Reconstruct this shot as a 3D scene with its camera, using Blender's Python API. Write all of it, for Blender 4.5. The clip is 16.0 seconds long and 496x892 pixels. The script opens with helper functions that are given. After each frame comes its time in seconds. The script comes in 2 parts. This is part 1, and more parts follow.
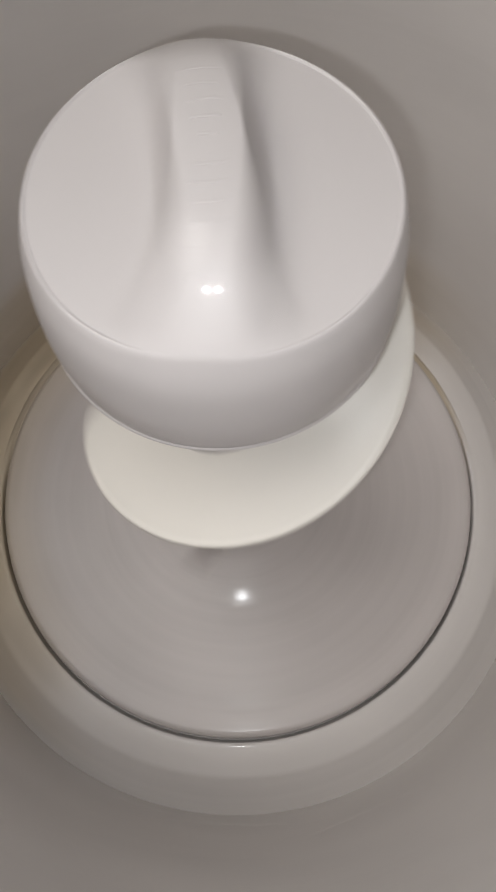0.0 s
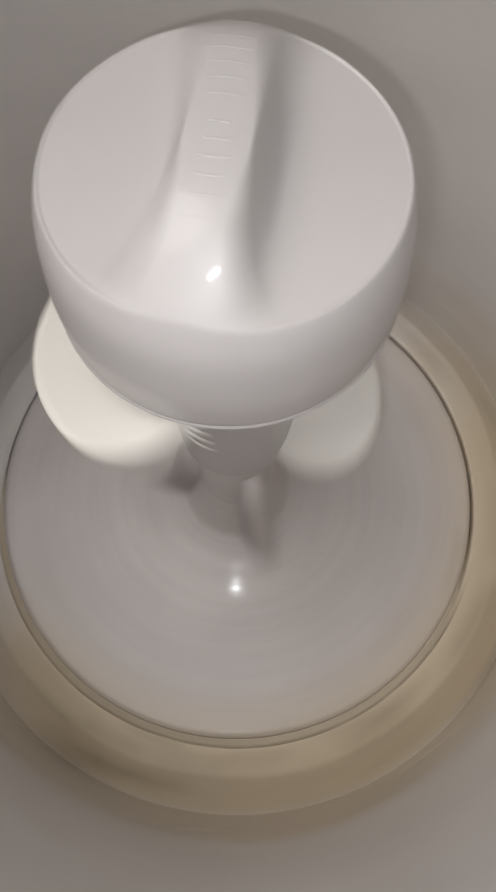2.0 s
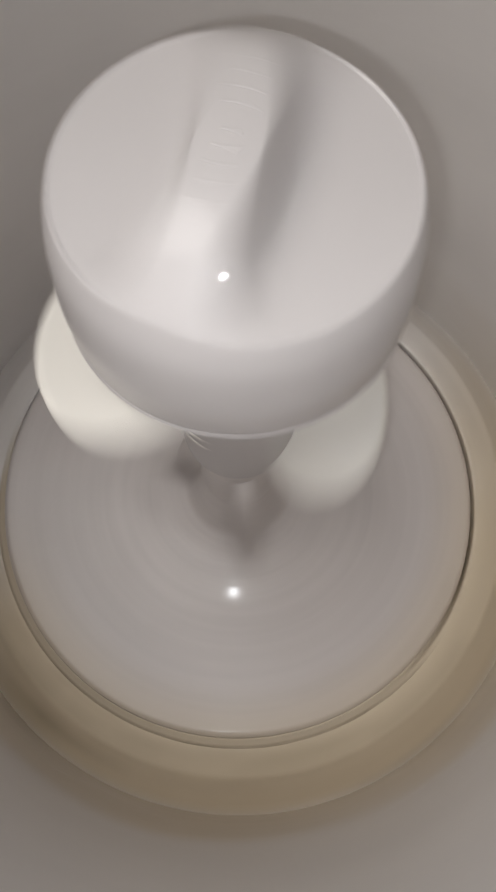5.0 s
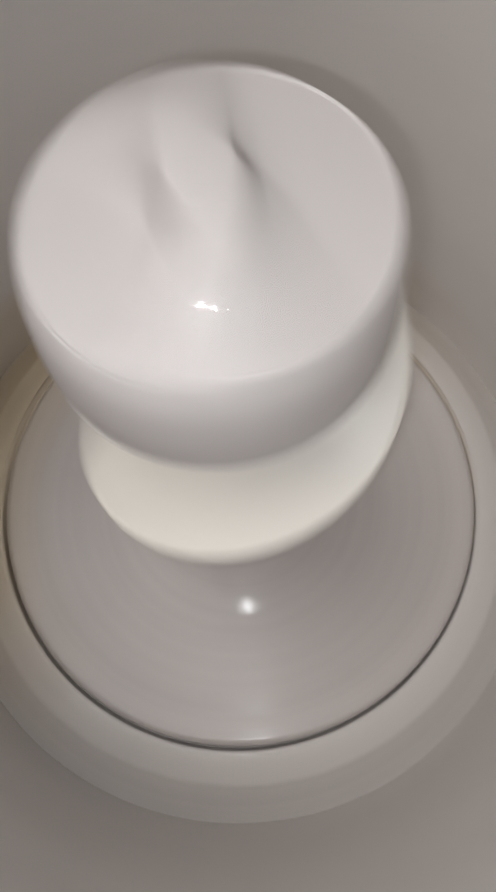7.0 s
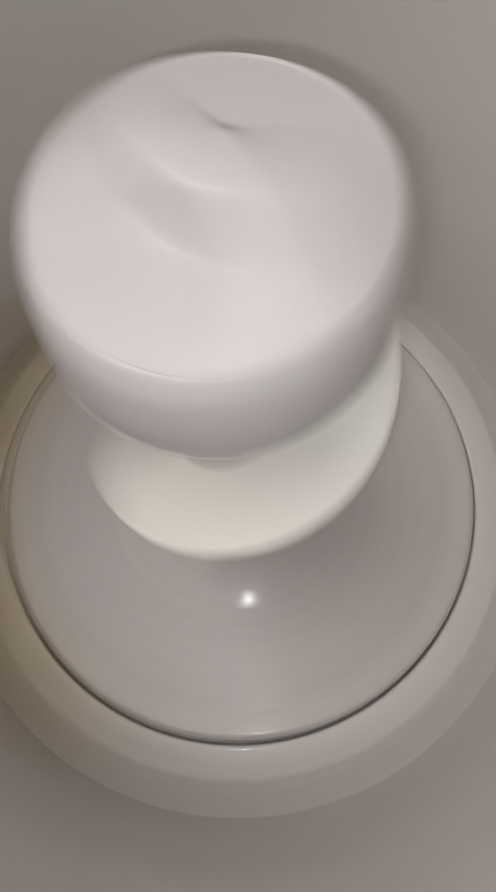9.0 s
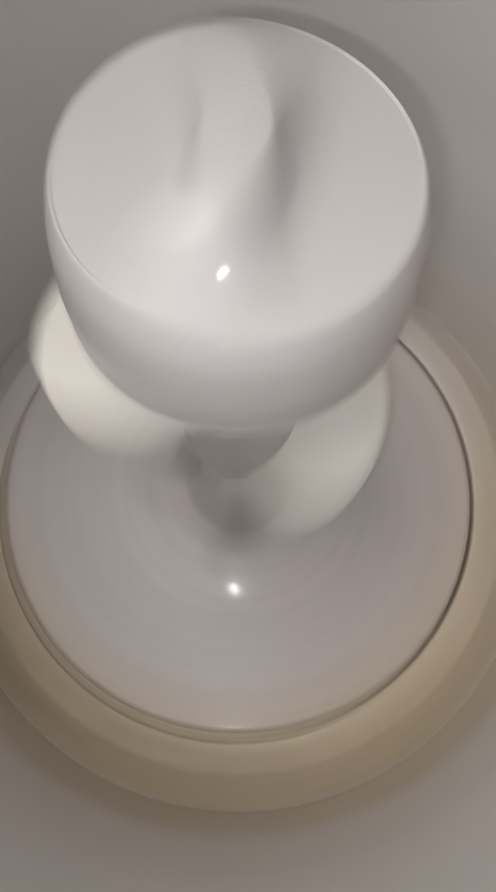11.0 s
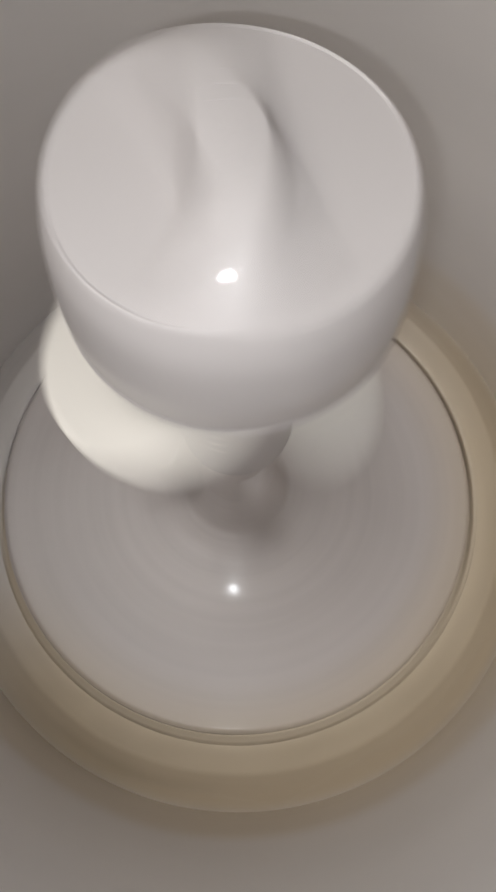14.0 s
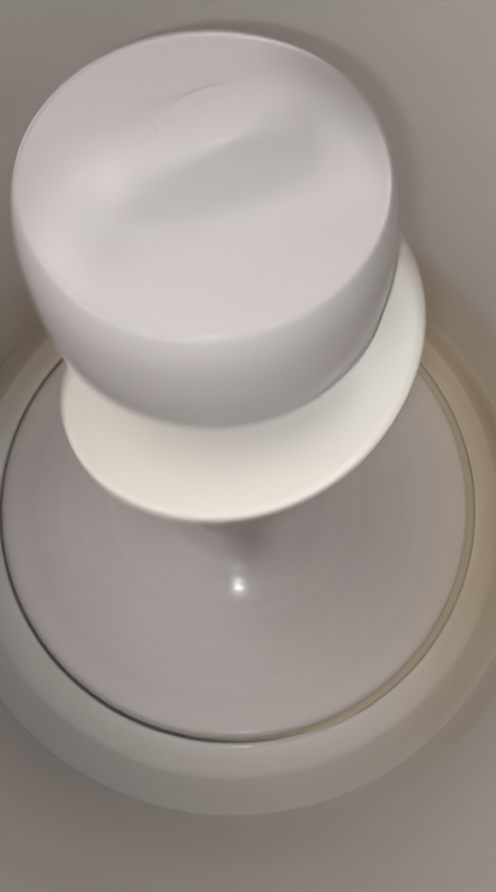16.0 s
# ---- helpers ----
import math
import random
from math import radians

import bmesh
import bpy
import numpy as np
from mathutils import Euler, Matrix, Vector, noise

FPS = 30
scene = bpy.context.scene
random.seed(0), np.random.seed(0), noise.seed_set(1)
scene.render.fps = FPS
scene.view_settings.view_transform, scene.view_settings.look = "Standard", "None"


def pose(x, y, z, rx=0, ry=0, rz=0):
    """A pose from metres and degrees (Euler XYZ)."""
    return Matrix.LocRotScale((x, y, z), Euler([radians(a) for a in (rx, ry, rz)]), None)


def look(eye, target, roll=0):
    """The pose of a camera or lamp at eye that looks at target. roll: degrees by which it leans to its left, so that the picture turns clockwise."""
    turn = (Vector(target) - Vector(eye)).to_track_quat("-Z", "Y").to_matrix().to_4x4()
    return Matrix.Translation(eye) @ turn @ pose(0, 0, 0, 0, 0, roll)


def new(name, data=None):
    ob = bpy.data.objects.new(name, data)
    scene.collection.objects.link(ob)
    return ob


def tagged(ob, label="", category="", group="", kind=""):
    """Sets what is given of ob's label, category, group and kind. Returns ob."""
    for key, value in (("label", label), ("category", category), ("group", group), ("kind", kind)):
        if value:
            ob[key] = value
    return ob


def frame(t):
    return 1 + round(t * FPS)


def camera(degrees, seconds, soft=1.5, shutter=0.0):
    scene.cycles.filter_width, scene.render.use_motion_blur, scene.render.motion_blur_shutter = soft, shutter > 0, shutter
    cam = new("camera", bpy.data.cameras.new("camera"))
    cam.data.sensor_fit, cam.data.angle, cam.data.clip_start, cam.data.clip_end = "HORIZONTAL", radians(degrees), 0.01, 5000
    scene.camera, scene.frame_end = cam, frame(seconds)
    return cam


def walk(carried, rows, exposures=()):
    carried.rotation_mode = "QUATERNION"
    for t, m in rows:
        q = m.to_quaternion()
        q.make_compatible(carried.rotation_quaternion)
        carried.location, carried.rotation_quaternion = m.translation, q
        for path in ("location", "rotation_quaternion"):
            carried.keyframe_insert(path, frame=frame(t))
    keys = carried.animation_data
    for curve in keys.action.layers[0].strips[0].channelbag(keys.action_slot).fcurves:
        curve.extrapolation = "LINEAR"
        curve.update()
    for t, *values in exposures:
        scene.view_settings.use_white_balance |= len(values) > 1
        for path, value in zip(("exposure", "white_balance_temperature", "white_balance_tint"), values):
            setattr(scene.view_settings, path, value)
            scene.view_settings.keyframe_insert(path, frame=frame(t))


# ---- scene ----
# ---------------------------------------------------------------- camera
EYE = (0.0098, -0.1325, 0.5602)
cam = camera(40.0, 16.0, soft=1.2, shutter=1.15)
# the sensor is read from the top row down
scene.cycles.rolling_shutter_type = "TOP"
scene.cycles.rolling_shutter_duration = 0.37
walk(cam, [(0.0, pose(*EYE, 16.87, 0.1, 0)), (16.0, pose(*EYE, 16.87, 0.1, 0))])

# ---------------------------------------------------------------- light
world = bpy.data.worlds.new("room_dark")
world.use_nodes = True
world.node_tree.nodes["Background"].inputs[0].default_value = (0.9, 0.95, 1.0, 1)
world.node_tree.nodes["Background"].inputs[1].default_value = 0.05
scene.world = world
scene.view_settings.exposure = 0.0


def lamp(name, kind, energy, size, colour, m):
    data = bpy.data.lights.new(name, kind)
    data.energy, data.color = energy, colour
    if kind == "AREA":
        data.shape, data.size = "DISK", size
    else:
        data.shadow_soft_size = size
    ob = new(name, data)
    ob.matrix_world = m
    return ob


CEILING = 2.0
LAMP_AT = (-0.84, 0.05)
lamp("ceiling_lamp_light", "AREA", 11.6, 1.50, (1.0, 0.97, 0.96), look((*LAMP_AT, CEILING - 0.09), (*LAMP_AT, 0)))
# the twin torch lamps beside the lens
for east in (-0.0165, -0.0115):
    lamp("torch_light", "POINT", 0.78, 0.0022, (0.955, 0.975, 1.0), pose(EYE[0] + east, EYE[1] - 0.015, EYE[2] + 0.004))


# ---------------------------------------------------------------- materials
def material(name, colour, rough=0.4, grain=0.03, grain_scale=300.0, bump=0.02, coat=0.0, stain=None, metal=0.0, spec=0.5, rings=0.0, coat_rough=0.13):
    """Plastic, enamel or paint: colour clouded at two scales, fine relief, and stains over a sector round the axis."""
    mat = bpy.data.materials.new(name)
    mat.use_nodes = True
    nt = mat.node_tree
    n, l = nt.nodes, nt.links
    bsdf = n["Principled BSDF"]
    co = n.new("ShaderNodeTexCoord")
    big = n.new("ShaderNodeTexNoise")
    big.inputs["Scale"].default_value, big.inputs["Detail"].default_value = grain_scale / 18, 4
    fine = n.new("ShaderNodeTexNoise")
    fine.inputs["Scale"].default_value, fine.inputs["Detail"].default_value = grain_scale, 3
    for t in (big, fine):
        l.new(co.outputs["Object"], t.inputs["Vector"])
    mix = n.new("ShaderNodeMix")
    mix.data_type = "FLOAT"
    mix.inputs[0].default_value = 0.4
    l.new(big.outputs["Fac"], mix.inputs[2]), l.new(fine.outputs["Fac"], mix.inputs[3])
    ramp = n.new("ShaderNodeMapRange")
    ramp.inputs[1].default_value, ramp.inputs[2].default_value = 0.3, 0.7
    ramp.inputs[3].default_value, ramp.inputs[4].default_value = 1 - grain, 1 + grain
    l.new(mix.outputs[0], ramp.inputs[0])
    scale = n.new("ShaderNodeVectorMath")
    scale.operation = "SCALE"
    scale.inputs[0].default_value = colour
    l.new(ramp.outputs[0], scale.inputs["Scale"])
    out = scale.outputs[0]
    if rings:
        flat = n.new("ShaderNodeVectorMath")
        flat.operation = "MULTIPLY"
        flat.inputs[1].default_value = (1, 1, 0)
        l.new(co.outputs["Object"], flat.inputs[0])
        far = n.new("ShaderNodeVectorMath")
        far.operation = "LENGTH"
        l.new(flat.outputs[0], far.inputs[0])
        ring_noise = n.new("ShaderNodeTexNoise")
        ring_noise.noise_dimensions = "1D"
        ring_noise.inputs["Scale"].default_value, ring_noise.inputs["Detail"].default_value = 75, 2
        l.new(far.outputs["Value"], ring_noise.inputs["W"])
        worn = n.new("ShaderNodeMapRange")
        worn.inputs[1].default_value, worn.inputs[2].default_value = 0.3, 0.7
        worn.inputs[3].default_value, worn.inputs[4].default_value = 1 - rings, 1 + rings
        l.new(ring_noise.outputs["Fac"], worn.inputs[0])
        worn_scale = n.new("ShaderNodeVectorMath")
        worn_scale.operation = "SCALE"
        l.new(out, worn_scale.inputs[0]), l.new(worn.outputs[0], worn_scale.inputs["Scale"])
        out = worn_scale.outputs[0]
    if stain:
        tint, heading, spread, r0, r1, z_top = stain
        sep = n.new("ShaderNodeSeparateXYZ")
        l.new(co.outputs["Object"], sep.inputs[0])

        def calc(op, a, b=0.0):
            m = n.new("ShaderNodeMath")
            m.operation = op
            for k, v in enumerate((a, b)):
                if isinstance(v, (int, float)):
                    m.inputs[k].default_value = v
                else:
                    l.new(v, m.inputs[k])
            return m.outputs[0]

        def between(v, a, b, smooth=True):
            m = n.new("ShaderNodeMapRange")
            m.interpolation_type = "SMOOTHSTEP"
            m.inputs[1].default_value, m.inputs[2].default_value = a, b
            l.new(v, m.inputs[0])
            return m.outputs[0]

        x, y, z = sep.outputs
        r = calc("SQRT", calc("ADD", calc("MULTIPLY", x, x), calc("MULTIPLY", y, y)))
        c, s = math.cos(radians(heading)), math.sin(radians(heading))
        along = calc("DIVIDE", calc("ADD", calc("MULTIPLY", x, c), calc("MULTIPLY", y, s)), r)
        wob = n.new("ShaderNodeTexNoise")
        wob.inputs["Scale"].default_value, wob.inputs["Detail"].default_value = 14, 5
        l.new(co.outputs["Object"], wob.inputs["Vector"])
        off = calc("MULTIPLY", calc("SUBTRACT", wob.outputs["Fac"], 0.5), 1.0)
        sector = between(calc("ADD", along, off), math.cos(radians(spread)) - 0.25, math.cos(radians(spread)) + 0.45)
        ring = calc("MULTIPLY", between(r, r0, r0 + 0.045), calc("SUBTRACT", 1.0, between(calc("ADD", z, calc("MULTIPLY", off, 0.05)), z_top, z_top + 0.03)))
        ring = calc("MULTIPLY", ring, calc("SUBTRACT", 1.0, between(calc("ADD", r, calc("MULTIPLY", off, 0.012)), 0.2440, 0.2660)))
        amount = calc("MULTIPLY", calc("MULTIPLY", sector, ring), r1)
        blend = n.new("ShaderNodeMix")
        blend.data_type = "RGBA"
        blend.inputs[7].default_value = (*tint, 1)
        l.new(amount, blend.inputs[0]), l.new(out, blend.inputs[6])
        dirt = n.new("ShaderNodeTexNoise")
        dirt.inputs["Scale"].default_value, dirt.inputs["Detail"].default_value = 26, 4
        l.new(co.outputs["Object"], dirt.inputs["Vector"])
        brown = n.new("ShaderNodeMix")
        brown.data_type = "RGBA"
        brown.inputs[7].default_value = (0.17, 0.13, 0.075, 1)
        l.new(calc("MULTIPLY", amount, calc("MULTIPLY", between(dirt.outputs["Fac"], 0.55, 0.68), 0.8)), brown.inputs[0]), l.new(blend.outputs[2], brown.inputs[6])
        out = brown.outputs[2]
    l.new(out, bsdf.inputs["Base Color"])
    rr = n.new("ShaderNodeMapRange")
    rr.inputs[3].default_value, rr.inputs[4].default_value = rough * 0.85, rough * 1.15
    l.new(big.outputs["Fac"], rr.inputs[0]), l.new(rr.outputs[0], bsdf.inputs["Roughness"])
    bsdf.inputs["Coat Weight"].default_value = coat
    bsdf.inputs["Coat Roughness"].default_value = coat_rough
    bsdf.inputs["Metallic"].default_value = metal
    bsdf.inputs["Specular IOR Level"].default_value = spec
    if bump:
        b = n.new("ShaderNodeBump")
        b.inputs["Strength"].default_value, b.inputs["Distance"].default_value = bump, 0.002
        l.new(mix.outputs[0], b.inputs["Height"]), l.new(b.outputs[0], bsdf.inputs["Normal"])
    return mat


CAP = material("cap_white_plastic", (0.440, 0.413, 0.407), rough=0.42, grain=0.012, bump=0.006, coat=0.36, spec=0.20, coat_rough=0.05)
CREAM = material("auger_cream_plastic", (0.69, 0.66, 0.61), rough=0.40, grain=0.02, bump=0.01, spec=0.35)
SKIRT = material("skirt_grey_plastic", (0.525, 0.487, 0.470), rough=0.34, grain=0.10, bump=0.01, coat=0.17, spec=0.18, rings=0.026, coat_rough=0.12,
                 stain=((0.52, 0.43, 0.31), 50, 92, 0.150, 0.55, 0.02))
BASKET = material("basket_grey_enamel", (0.615, 0.585, 0.563), rough=0.42, grain=0.10, bump=0.02, spec=0.30, coat=0.12, coat_rough=0.08, rings=0.02,
                  stain=((0.55, 0.44, 0.275), 50, 95, 0.160, 0.72, 0.022))
CRUST = material("residue_crust", (0.52, 0.445, 0.34), rough=0.8, grain=0.16, grain_scale=220, bump=0.3)
# dark brown that paints in the gap's shade below the skirt; also on the foot
GAP_SHADE = material("gap_shade_brown", (0.20, 0.175, 0.15), rough=0.7, grain=0.1)
PAINT = material("wall_white_paint", (0.72, 0.70, 0.67), rough=0.8, grain=0.02, grain_scale=60)
TILE = material("floor_grey_tile", (0.35, 0.34, 0.33), rough=0.5, grain=0.06, grain_scale=60)
GLASS = bpy.data.materials.new("lamp_opal_glass")
GLASS.use_nodes = True
GLASS.node_tree.nodes["Principled BSDF"].inputs["Base Color"].default_value = (0.9, 0.9, 0.88, 1)
GLASS.node_tree.nodes["Principled BSDF"].inputs["Emission Color"].default_value = (1, 0.96, 0.9, 1)
GLASS.node_tree.nodes["Principled BSDF"].inputs["Emission Strength"].default_value = 2.0


# ---------------------------------------------------------------- mesh helpers
def part(name, bm, mat, parent=None, label="", smooth=True):
    me = bpy.data.meshes.new(name)
    bmesh.ops.recalc_face_normals(bm, faces=bm.faces)
    bm.to_mesh(me)
    bm.free()
    me.materials.append(mat)
    if smooth:
        me.polygons.foreach_set("use_smooth", [True] * len(me.polygons))
    ob = new(name, me)
    ob.parent = parent
    return tagged(ob, label=label)


def thing(name, label, category, kind="", at=(0, 0, 0)):
    ob = new(name)
    ob.location = at
    ob.empty_display_size = 0.1
    return tagged(ob, label=label, category=category, kind=kind)


def smoothed(points, n=6):
    """A polyline through the points, rounded by a spline."""
    p = [Vector((*q, 0)) for q in points]
    p = [p[0] * 2 - p[1]] + p + [p[-1] * 2 - p[-2]]
    out = []
    for a, b, c, d in zip(p, p[1:], p[2:], p[3:]):
        for k in range(n):
            t = k / n
            out.append(0.5 * (2 * b + (c - a) * t + (2 * a - 5 * b + 4 * c - d) * t * t + (3 * b - a - 3 * c + d) * t ** 3))
    out.append(p[-2])
    return [(max(q.x, 0), q.y) for q in out]


def turned(profile, steps=128, closed=False):
    """A lathe-turned body from (radius, height) pairs."""
    bm = bmesh.new()
    rings = []
    for r, z in profile:
        if r < 1e-5:
            rings.append([bm.verts.new((0, 0, z))])
        else:
            rings.append([bm.verts.new((r * math.cos(2 * math.pi * k / steps), r * math.sin(2 * math.pi * k / steps), z)) for k in range(steps)])
    pairs = list(zip(rings, rings[1:])) + ([(rings[-1], rings[0])] if closed else [])
    for a, b in pairs:
        for k in range(steps):
            q = [a[k % len(a)], a[(k + 1) % len(a)], b[(k + 1) % len(b)], b[k % len(b)]]
            q = list(dict.fromkeys(q))
            if len(q) > 2:
                bm.faces.new(q)
    return bm


def box(size, at=(0, 0, 0), bevel=0.0):
    bm = bmesh.new()
    bmesh.ops.create_cube(bm, size=1)
    bmesh.ops.scale(bm, vec=size, verts=bm.verts)
    if bevel:
        bmesh.ops.bevel(bm, geom=bm.edges[:], offset=bevel, segments=3, affect="EDGES", profile=0.5)
    bmesh.ops.translate(bm, vec=at, verts=bm.verts)
    return bm


def step(a, b, v):
    t = min(max((v - a) / (b - a), 0), 1)
    return t * t * (3 - 2 * t)


# ---------------------------------------------------------------- room
ROOM = 2.0
GROUND = -0.12
for name, size, at in (("floor", (2 * ROOM, 2 * ROOM, 0.1), (0, 0, GROUND - 0.05)),
                       ("ceiling", (2 * ROOM, 2 * ROOM, 0.1), (0, 0, CEILING + 0.05)),
                       ("wall_north", (2 * ROOM, 0.1, CEILING - GROUND), (0, ROOM + 0.05, (CEILING + GROUND) / 2)),
                       ("wall_south", (2 * ROOM, 0.1, CEILING - GROUND), (0, -ROOM - 0.05, (CEILING + GROUND) / 2)),
                       ("wall_east", (0.1, 2 * ROOM, CEILING - GROUND), (ROOM + 0.05, 0, (CEILING + GROUND) / 2)),
                       ("wall_west", (0.1, 2 * ROOM, CEILING - GROUND), (-ROOM - 0.05, 0, (CEILING + GROUND) / 2))):
    ob = part(name, box(size, at), TILE if name == "floor" else PAINT, smooth=False)
    tagged(ob, label="plain light %s closing the laundry room" % name.split("_")[0], category=name.split("_")[0], kind="structure")

light = thing("ceiling_light", "round opal glass lamp fixed to the ceiling", "lamp", at=(*LAMP_AT, CEILING))
part("lamp_base", turned([(0, 0), (0.76, 0), (0.76, -0.02), (0, -0.02)]), PAINT, light)
part("lamp_glass", turned(smoothed([(0.77, -0.02), (0.76, -0.045), (0.55, -0.068), (0, -0.075)])), GLASS, light)

# ---------------------------------------------------------------- wash basket
basket = thing("wash_basket", "grey enamelled spinning wash basket with yellowish residue stains", "washing machine basket", at=(0, 0, 0))
part("basket_floor", turned(smoothed([(0.188, -0.0125), (0.1965, -0.0125), (0.1976, -0.010), (0.1980, -0.005), (0.1992, -0.0015), (0.206, -0.0015), (0.216, -0.0040), (0.2225, -0.0060)], 4)
                            + smoothed([(0.225, -0.0075), (0.234, -0.0150), (0.245, -0.0240), (0.2535, -0.0300)], 4), 160),
     BASKET, basket, "shallow stepped floor ring with tan stains")
part("basket_wall", turned(smoothed([(0.2535, -0.0300), (0.2542, -0.012), (0.2550, 0.02), (0.2555, 0.06), (0.257, 0.15), (0.260, 0.30), (0.263, 0.47), (0.264, 0.50)], 5)
                           + smoothed([(0.268, 0.508), (0.276, 0.508), (0.280, 0.50), (0.279, 0.48)], 4)
                           + [(0.274, 0.47), (0.268, 0.03), (0.262, -0.02), (0.2535, -0.036)], 160), BASKET, basket, "smooth grey enamelled drum wall")
# plate closing the gap from below, its dark colour standing in for shade
part("hub_plate", turned([(0.1880, -0.0125), (0.186, -0.034), (0.05, -0.036), (0, -0.034)], 96), GAP_SHADE, basket, "plate coloured dark for the shade under the agitator skirt")
part("basket_foot", turned([(0, GROUND), (0.09, GROUND), (0.10, -0.06), (0.186, -0.038), (0, -0.038)], 96), GAP_SHADE, basket)

# dried residue that fills the gap round the skirt on the stained side
CRUST_FROM, CRUST_TO = -86.0, 102.0


def crust():
    bm = bmesh.new()
    rows, n = [], 120
    for k in range(n + 1):
        a = radians(CRUST_FROM + (CRUST_TO - CRUST_FROM) * k / n)
        c, s = math.cos(a), math.sin(a)
        fill = step(0, 14, k) * step(0, 14, n - k)
        lump = 0.0022 * noise.noise(Vector((c, s, 0)) * 9.0)
        top = -0.0118 + (0.0133 + 0.6 * lump) * fill
        rows.append([bm.verts.new((r * c, r * s, z)) for r, z in ((0.1935, -0.0124), (0.1942, top + 0.0016), (0.1962, top + 0.0004), (0.1990, top - 0.0012), (0.2025, min(top - 0.0026, -0.0012)), (0.1979, -0.0124))])
    for a, b in zip(rows, rows[1:]):
        for k in range(6):
            bm.faces.new((a[k], a[(k + 1) % 6], b[(k + 1) % 6], b[k]))
    bm.faces.new(rows[0]), bm.faces.new(rows[-1][::-1])
    return bm


part("residue_crust", crust(), CRUST, basket, "tan dried residue caked in the gap")

# small raised bumps of the enamel low on the wall
rng = random.Random(4)
for k in range(18):
    a, z = rng.uniform(0, 360), rng.uniform(-0.012, 0.085)
    bm = turned(smoothed([(0, 0.0011), (0.0016, 0.0008), (0.0026, 0.0002), (0.0030, -0.001)], 3), 14)
    bump = part("enamel_bump", bm, BASKET, basket)
    bump.matrix_basis = pose(0, 0, 0, 0, 0, a) @ pose(0.2546 + 0.012 * max(z, 0), 0, z, 0, -90, 0)

# ---------------------------------------------------------------- agitator
agitator = thing("agitator", "white and grey plastic agitator with spiral fin, spinning", "washing machine agitator")

RIPPLE = 0.000006
part("skirt", turned([(r, z + RIPPLE * math.sin(r * 430) * step(0.085, 0.11, r) * step(0.190, 0.175, r)) for r, z in smoothed([(0.0255, 0.074), (0.0290, 0.058), (0.0345, 0.033), (0.041, 0.0155), (0.048, 0.0102), (0.058, 0.0066), (0.070, 0.0043), (0.080, 0.0028), (0.087, 0.0020), (0.094, 0.00145), (0.101, 0.0012), (0.115, 0.0012), (0.130, 0.0015), (0.145, 0.0021), (0.160, 0.0031), (0.173, 0.0042), (0.183, 0.0053), (0.1900, 0.0061)], 9)]
                     + smoothed([(0.1915, 0.0060), (0.1942, 0.0036), (0.1955, -0.004), (0.1945, -0.009)], 4) + [(0.184, -0.011), (0.182, -0.030), (0.03, -0.0345)], 160), SKIRT, agitator, "glossy grey bell-shaped skirt")
part("column", turned(smoothed([(0.0280, 0.046), (0.0275, 0.08), (0.0252, 0.12), (0.0248, 0.165)], 5), 96), SKIRT, agitator, "grey lower column")
part("auger_hub", turned([(0.0240, 0.1545)] + smoothed([(0.0290, 0.1550), (0.0325, 0.1590), (0.0338, 0.168), (0.0345, 0.20), (0.0375, 0.25), (0.042, 0.29), (0.046, 0.325), (0.048, 0.338)], 5), 96), CAP, agitator, "off-white hub tapering down from the cap")


def vane():
    """One upright vane that runs from the column out over the skirt, thick at its root."""
    bm = bmesh.new()
    rows = []
    line = smoothed([(0.024, 0.120), (0.036, 0.110), (0.044, 0.085), (0.050, 0.052), (0.058, 0.026), (0.068, 0.0125), (0.076, 0.0060), (0.084, 0.0010)], 4)
    for i, (r, z) in enumerate(line):
        w = 0.0055 - 0.0035 * step(0.03, 0.10, r)
        rows.append([bm.verts.new(q) for q in ((r, -w * 2.4, -0.003), (r, -w, z - 0.003), (r, -w * 0.5, z), (r, w * 0.5, z), (r, w, z - 0.003), (r, w * 2.4, -0.003))])
    for a, b in zip(rows, rows[1:]):
        for k in range(6):
            bm.faces.new((a[k], a[(k + 1) % 6], b[(k + 1) % 6], b[k]))
    bm.faces.new(rows[0]), bm.faces.new(rows[-1][::-1])
    return bm


for a in (42, 162, 282):
    part("vane", vane(), SKIRT, agitator).rotation_euler.z = radians(a)

# short ribs one over another on the column
for k in range(3):
    rib = part("rib", box((0.002, 0.012, 0.0028), bevel=0.0009), CREAM, agitator)
    z = 0.215 + 0.015 * k
    r = 0.0352 + 0.0011 * k
    rib.matrix_basis = pose(0, 0, 0, 0, 0, -12) @ pose(r, 0, z)

# spiral fin: winds down from under the cap
FIN_TOP, FIN_END, FIN_Z, FIN_PITCH, FIN_R = 12.0, -296.0, 0.3360, 0.190, 0.0835


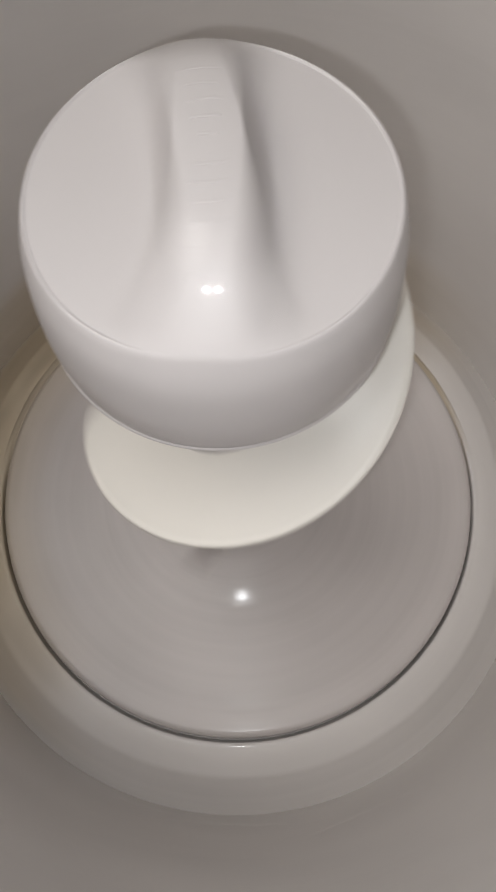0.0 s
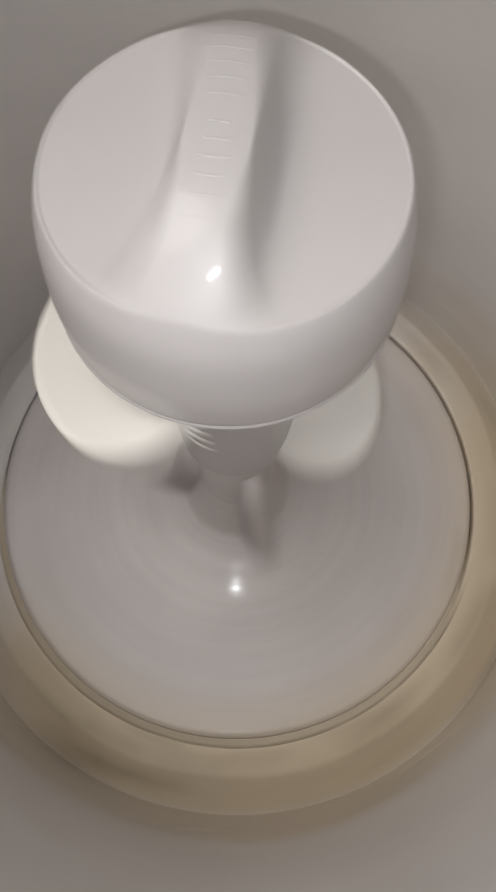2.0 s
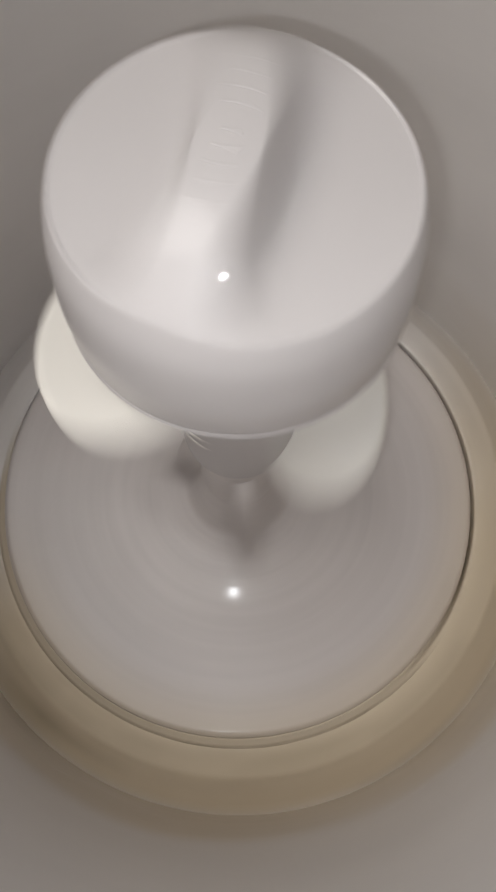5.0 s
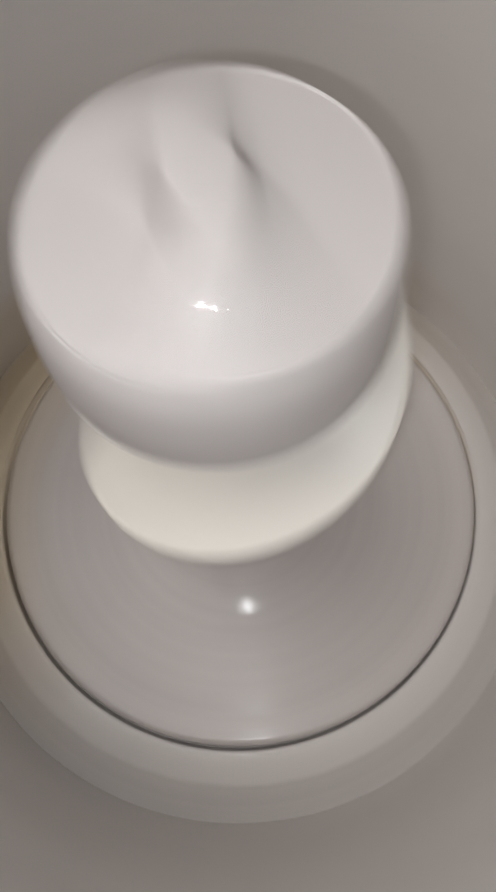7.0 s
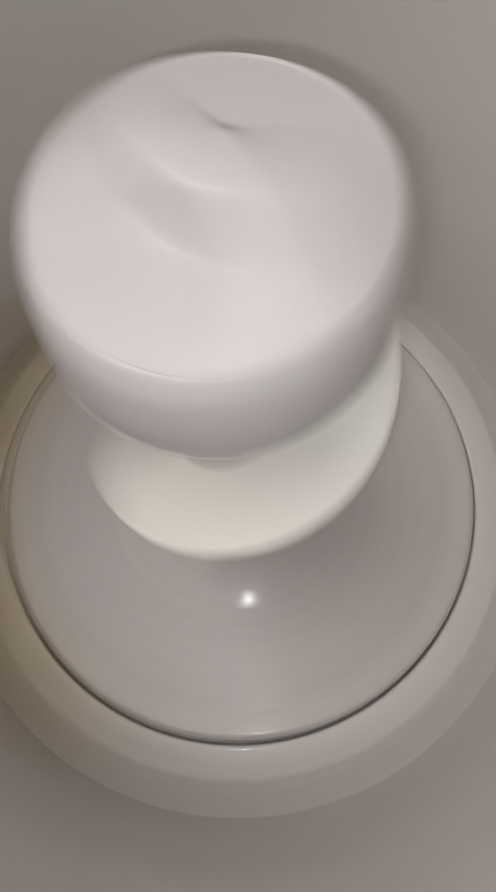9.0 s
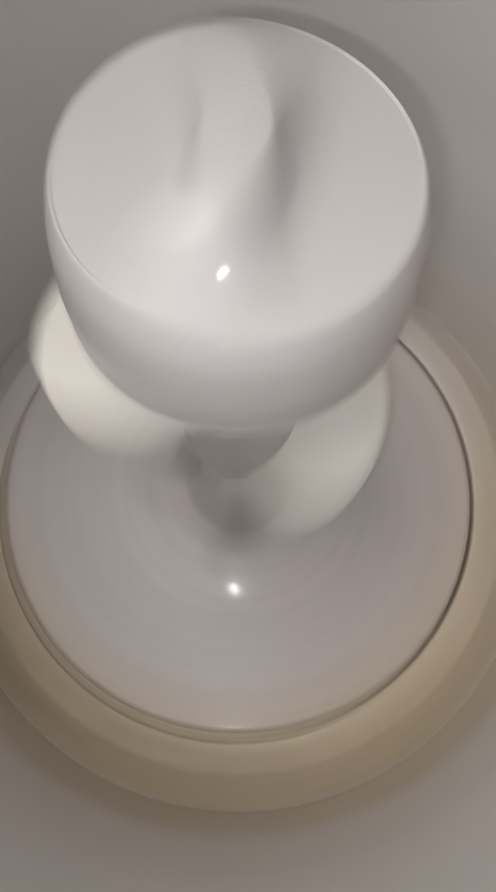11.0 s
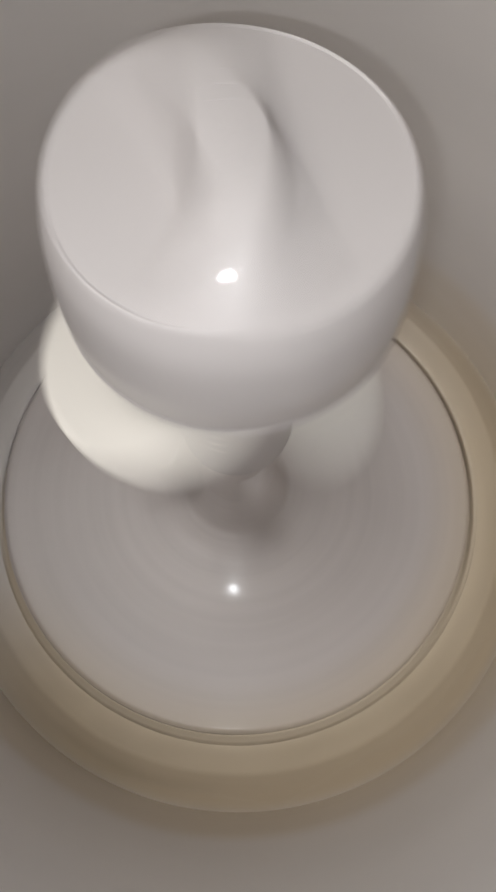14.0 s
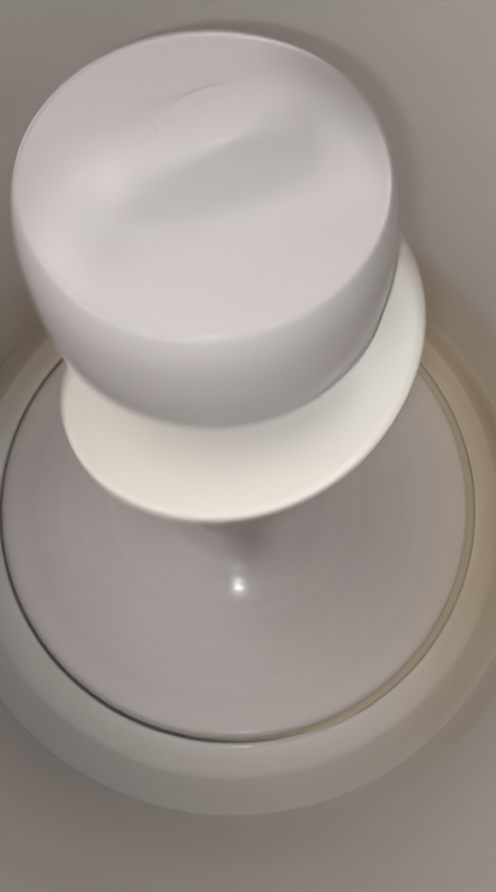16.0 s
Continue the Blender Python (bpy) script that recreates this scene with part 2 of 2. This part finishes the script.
def auger():
    bm = bmesh.new()
    n = 96
    rows = []
    for k in range(n + 1):
        t = k / n
        b = FIN_TOP + (FIN_END - FIN_TOP) * t
        z = min(FIN_Z - FIN_PITCH * (14.0 - b) / 360, 0.3295 - 0.0002 * t)
        swell = math.exp(-((b + 50) / 45) ** 2)
        z -= 0.005 * swell
        near = min(t, 1 - t) * abs(FIN_END - FIN_TOP)
        full = math.sqrt(max(1 - (1 - min(near / 40, 1)) ** 2, 0.0))
        r1 = 0.024 + (FIN_R + 0.003 * swell - 0.024) * max(full, 0.04)
        c, s = math.cos(radians(b)), math.sin(radians(b))
        sec = []
        h = 0.0022
        shape = [(0.020, h + 0.004), (0.026, h + 0.0015)]
        for q in (0.3, 0.55, 0.8, 0.93):
            shape.append((0.024 + (r1 - 0.024) * q, h - 0.003 * q * (1 - q)))
        shape += [(r1 - 0.0012, h + 0.0006), (r1, h - 0.0008), (r1, -h + 0.0008), (r1 - 0.0012, -h - 0.0006)]
        for q in (0.8, 0.4):
            shape.append((0.024 + (r1 - 0.024) * q, -h))
        shape += [(0.026, -h - 0.0015), (0.020, -h - 0.004)]
        for r, dz in shape:
            sec.append(bm.verts.new((r * c, r * s, z + dz)))
        rows.append(sec)
    m = len(rows[0])
    for a, b in zip(rows, rows[1:]):
        for k in range(m):
            bm.faces.new((a[k], a[(k + 1) % m], b[(k + 1) % m], b[k]))
    bm.faces.new(rows[0]), bm.faces.new(rows[-1][::-1])
    return bm


part("spiral_fin", auger(), CREAM, agitator, "cream plastic spiral fin with rounded ends")

# cap: bowl-shaped body, two scooped hollows, and a finger grip across
CAP_Z = 0.3985


BODY = [(0.0465, 0.0), (0.0505, -0.0045), (0.0535, -0.0075), (0.0555, -0.0100), (0.0581, -0.0145), (0.0622, -0.026), (0.0645, -0.040), (0.0659, -0.054), (0.0656, -0.0675)]


TABLE = smoothed(BODY, 8)


def body_radius(z):
    """The cap's outer radius at a height below its crown."""
    for (r0, z0), (r1, z1) in zip(TABLE, TABLE[1:]):
        if z >= z1:
            return r0 + (r1 - r0) * (z0 - z) / (z0 - z1)
    return BODY[-1][0]


def rim(a):
    """Height and radius of the rim at an angle from the bar: it dips where the hollows cut into the bowl."""
    z = -0.0092 + RIM_DIP * (1 - (1 - abs(math.sin(a))) ** 2.4)
    return z, body_radius(z)


RIM_DIP = -0.0062


# the grip bar between the two hollows: level on top, falling to the rim at both ends
CROWN = 0.0065


def bar_height(u, v):
    return CROWN - 0.72 * 0.0050 * math.log(1 + math.exp((abs(u) - 0.0330) / 0.0050)) - 8.0 * v * v


def bar_share(v, q):
    """1 on the bar, falling steeply at its edge and running out into the hollow."""
    wide = 0.0104 + 0.0075 * step(0.55, 1.0, q)
    run = 0.0095
    total = 0.0
    for k in range(-3, 4):
        x = min(max((abs(v) + 0.00022 * k - wide) / run, 0), 1)
        total += (1 - x) ** 1.9
    return total / 7


def cap_height(u, v):
    a = math.atan2(v, u)
    z0, r0 = rim(a)
    r = min(math.hypot(u, v) / r0, 1)
    # the bar keeps its slope to the rim and meets it there
    bar = bar_height(u, v) + (z0 - bar_height(r0 * math.cos(a), r0 * math.sin(a))) * r ** 6
    hollow = z0 - 0.0012 * (1 - r * r)
    return hollow + bar_share(v, min(abs(u) / 0.0555, 1)) * (bar - hollow)


def cap_top():
    """The scooped top with its grip bar, as one polar sheet that ends at the rim."""
    bm = bmesh.new()
    steps, rings = 320, 96
    grid = [[bm.verts.new((0, 0, cap_height(0, 0)))]]
    for i in range(1, rings + 1):
        grid.append([])
        for k in range(steps):
            a = 2 * math.pi * k / steps
            r = (rim(a)[1] - 0.0008) * (i / rings) ** 0.9
            u, v = r * math.cos(a), r * math.sin(a)
            grid[-1].append(bm.verts.new((u, v, cap_height(u, v))))
    # rounded edge that runs on over the bowl
    for i in range(6):
        grid.append([])
        for k in range(steps):
            a = 2 * math.pi * k / steps
            z0, r0 = rim(a)
            bead = 0.0006 * min(1, 4 * math.sin(a) ** 2)
            dr, dz = ((-0.0005, bead + 0.0001), (0.0001, bead - 0.0001), (0.0006, -0.0006))[i] if i < 3 else (0, -0.0013 - 0.0009 * (i - 3))
            r = r0 + dr if i < 3 else body_radius(z0 + dz) + 0.0005
            grid[-1].append(bm.verts.new((r * math.cos(a), r * math.sin(a), z0 + dz)))
    for a, b in zip(grid, grid[1:]):
        for k in range(steps):
            q = list(dict.fromkeys([a[k % len(a)], b[k], b[(k + 1) % steps], a[(k + 1) % len(a)]]))
            bm.faces.new(q)
    return bm


def cap_bowl():
    """The bowl's outside from the rounded rim down, and its closed underside."""
    bm = bmesh.new()
    steps, rows = 192, []
    for k in range(steps):
        a = 2 * math.pi * k / steps
        z0, r0 = rim(a)
        z0 -= 0.0018
        col = []
        for i in range(0, 25):
            z = z0 + (-0.0675 - z0) * i / 24
            col.append((body_radius(z) + 0.0004 * (1 - i / 24), z))
        col += [(0.0649, -0.0683), (0.0628, -0.0650), (0.040, -0.050), (0.0, -0.050)]
        rows.append([bm.verts.new((r * math.cos(a), r * math.sin(a), z)) for r, z in col])
    for k in range(steps):
        a, b = rows[k], rows[(k + 1) % steps]
        for i in range(len(a) - 1):
            bm.faces.new((a[i], b[i], b[i + 1], a[i + 1]))
    bmesh.ops.remove_doubles(bm, verts=bm.verts, dist=1e-6)
    return bm


cap = part("cap", cap_bowl(), CAP, agitator, "white bowl-shaped plastic cap")
lid = part("grip_lid", cap_top(), CAP, cap, "scooped white lid with a finger-grip bar")
cap.location.z = CAP_Z
# worn raised marks along the bar that cannot be read
for k in range(13):
    u = -0.0385 + 0.0062 * k + (0.004 if k > 5 else 0)
    mark = part("raised_mark", box((0.0010, 0.0085 if k % 3 else 0.0060, 0.0003), bevel=0.00012), CAP, cap)
    mark.matrix_basis = pose(u, 0.0004 * (k % 2), cap_height(u, 0), 0, math.degrees(math.atan((cap_height(u - 0.001, 0) - cap_height(u + 0.001, 0)) / 0.002)), 0)
part("cap_lip", turned([(r, z - CAP_Z) for r, z in ((0.0605, 0.3318), (0.0650, 0.3312), (0.0663, 0.3300), (0.0655, 0.3286), (0.0600, 0.3280), (0.044, 0.3330), (0.044, 0.3370), (0.056, 0.3360))], 128, closed=True), CAP, cap, "thin lip under the cap")

# ---------------------------------------------------------------- spin
# seconds and turned degrees, counted on and on; the drum slows, is driven up, and runs out
TURN = [(0.0, 92), (0.5, -548), (1.0, -1165), (1.5, -1735), (2.0, -2262), (2.5, -2765), (3.0, -3220), (3.5, -3645)]
for t, d in ((6.0, -4121), (6.5, -1569), (7.0, -1720), (7.5, -1807), (8.0, -1893), (8.5, -1903), (11.0, -9372), (11.5, -1645), (12.0, -1570), (12.5, -1521),
             (13.0, -1459), (13.5, -1415), (14.0, -1365), (14.5, -1315), (15.0, -1248), (15.5, -1219), (16.0, -1153)):
    TURN.append((t, TURN[-1][1] + d))


def turn_at(t):
    ts = [k[0] for k in TURN]
    vs = [k[1] for k in TURN]
    rate = [(b - a) / (q - p) for p, q, a, b in zip(ts, ts[1:], vs, vs[1:])]
    span = [q - p for p, q in zip(ts, ts[1:])]
    slope = [1.5 * rate[0] - 0.5 * rate[1]]
    slope += [(rate[i - 1] * span[i] + rate[i] * span[i - 1]) / (span[i] + span[i - 1]) for i in range(1, len(rate))]
    slope += [1.5 * rate[-1] - 0.5 * rate[-2]]
    i = min(max(sum(1 for q in ts if q <= t) - 1, 0), len(rate) - 1)
    h = span[i]
    s = (t - ts[i]) / h
    return ((1 + 2 * s) * (1 - s) ** 2 * vs[i] + s * (1 - s) ** 2 * h * slope[i]
            + s * s * (3 - 2 * s) * vs[i + 1] + s * s * (s - 1) * h * slope[i + 1])


def speed(t):
    """Degrees turned in a tenth of a second."""
    return turn_at(t - 0.05) - turn_at(t + 0.05)


# seconds, and degrees of sway to the east and to the north while the drum speeds up and slows down
SWAY = [(0.0, 0, 0), (4.6, 0, 0), (6.0, 1.03, -1.55), (6.5, 1.53, 0.99), (7.0, 0.46, -1.36), (7.5, 0.91, -0.88), (8.0, 0.08, -0.02), (8.5, 0.08, -0.25), (11.0, -0.06, 0.58), (11.5, -0.14, -0.56), (12.0, -0.08, 0.45), (12.5, -0.59, -0.10), (13.0, -0.28, -0.76), (13.5, -0.38, -0.33), (14.0, 0, 0), (16.0, 0, 0)]


def sway_at(t):
    for (t0, x0, y0), (t1, x1, y1) in zip(SWAY, SWAY[1:]):
        if t <= t1:
            k = step(t0, t1, t)
            return x0 + (x1 - x0) * k, y0 + (y1 - y0) * k
    return 0.0, 0.0


def wobble(t, a):
    """Degrees by which the agitator leans to the east and to the north: a fixed lean, the sway, and a lean that goes round with the load and lags as the drum speeds up."""
    v = speed(t)
    amount = 0.75 + 0.07 * step(120, 240, v) + 0.40 * step(240, 380, v)
    heading = radians(a + 164 - 68 * step(120, 240, v))
    east, north = sway_at(t)
    return 0.5 * east + amount * math.cos(heading), 0.30 + 0.5 * north + amount * math.sin(heading)


def orbit(t, a):
    """Metres by which the whole basket is carried off its axis by the load and by the sway."""
    east, north = (0.17 * radians(d) for d in sway_at(t))
    r, h = 0.0025 * step(120, 240, speed(t)), radians(a + 190)
    return Matrix.Translation((east + r * math.cos(h), north + r * math.sin(h), 0))


def leaning(degrees, heading, z):
    """A lean of so many degrees towards a heading, about a point of the axis."""
    h = radians(heading)
    turn = Matrix.Rotation(radians(degrees), 4, Vector((-math.sin(h), math.cos(h), 0)))
    return Matrix.Translation((0, 0, z)) @ turn @ Matrix.Translation((0, 0, -z))


# the cap sits loose on the column and hangs a little to the north
CAP_HANG = 1.17


def motions():
    spin, whirl, loose = [], [], []
    for i in range(16 * FPS + 1):
        t = i / FPS
        a = turn_at(t + 0.005)
        spin.append((t, orbit(t, a) @ pose(0, 0, 0, 0, 0, a)))
        east, north = wobble(t, a)
        m = orbit(t, a) @ leaning(math.hypot(east, north), math.degrees(math.atan2(north, east)), 0) @ pose(0, 0, 0, 0, 0, a)
        whirl.append((t, m))
        loose.append((t, m.inverted() @ leaning(CAP_HANG, 90, 0.15) @ m @ pose(0, 0, CAP_Z)))
    walk(basket, spin)
    walk(agitator, whirl)
    walk(cap, loose)


motions()
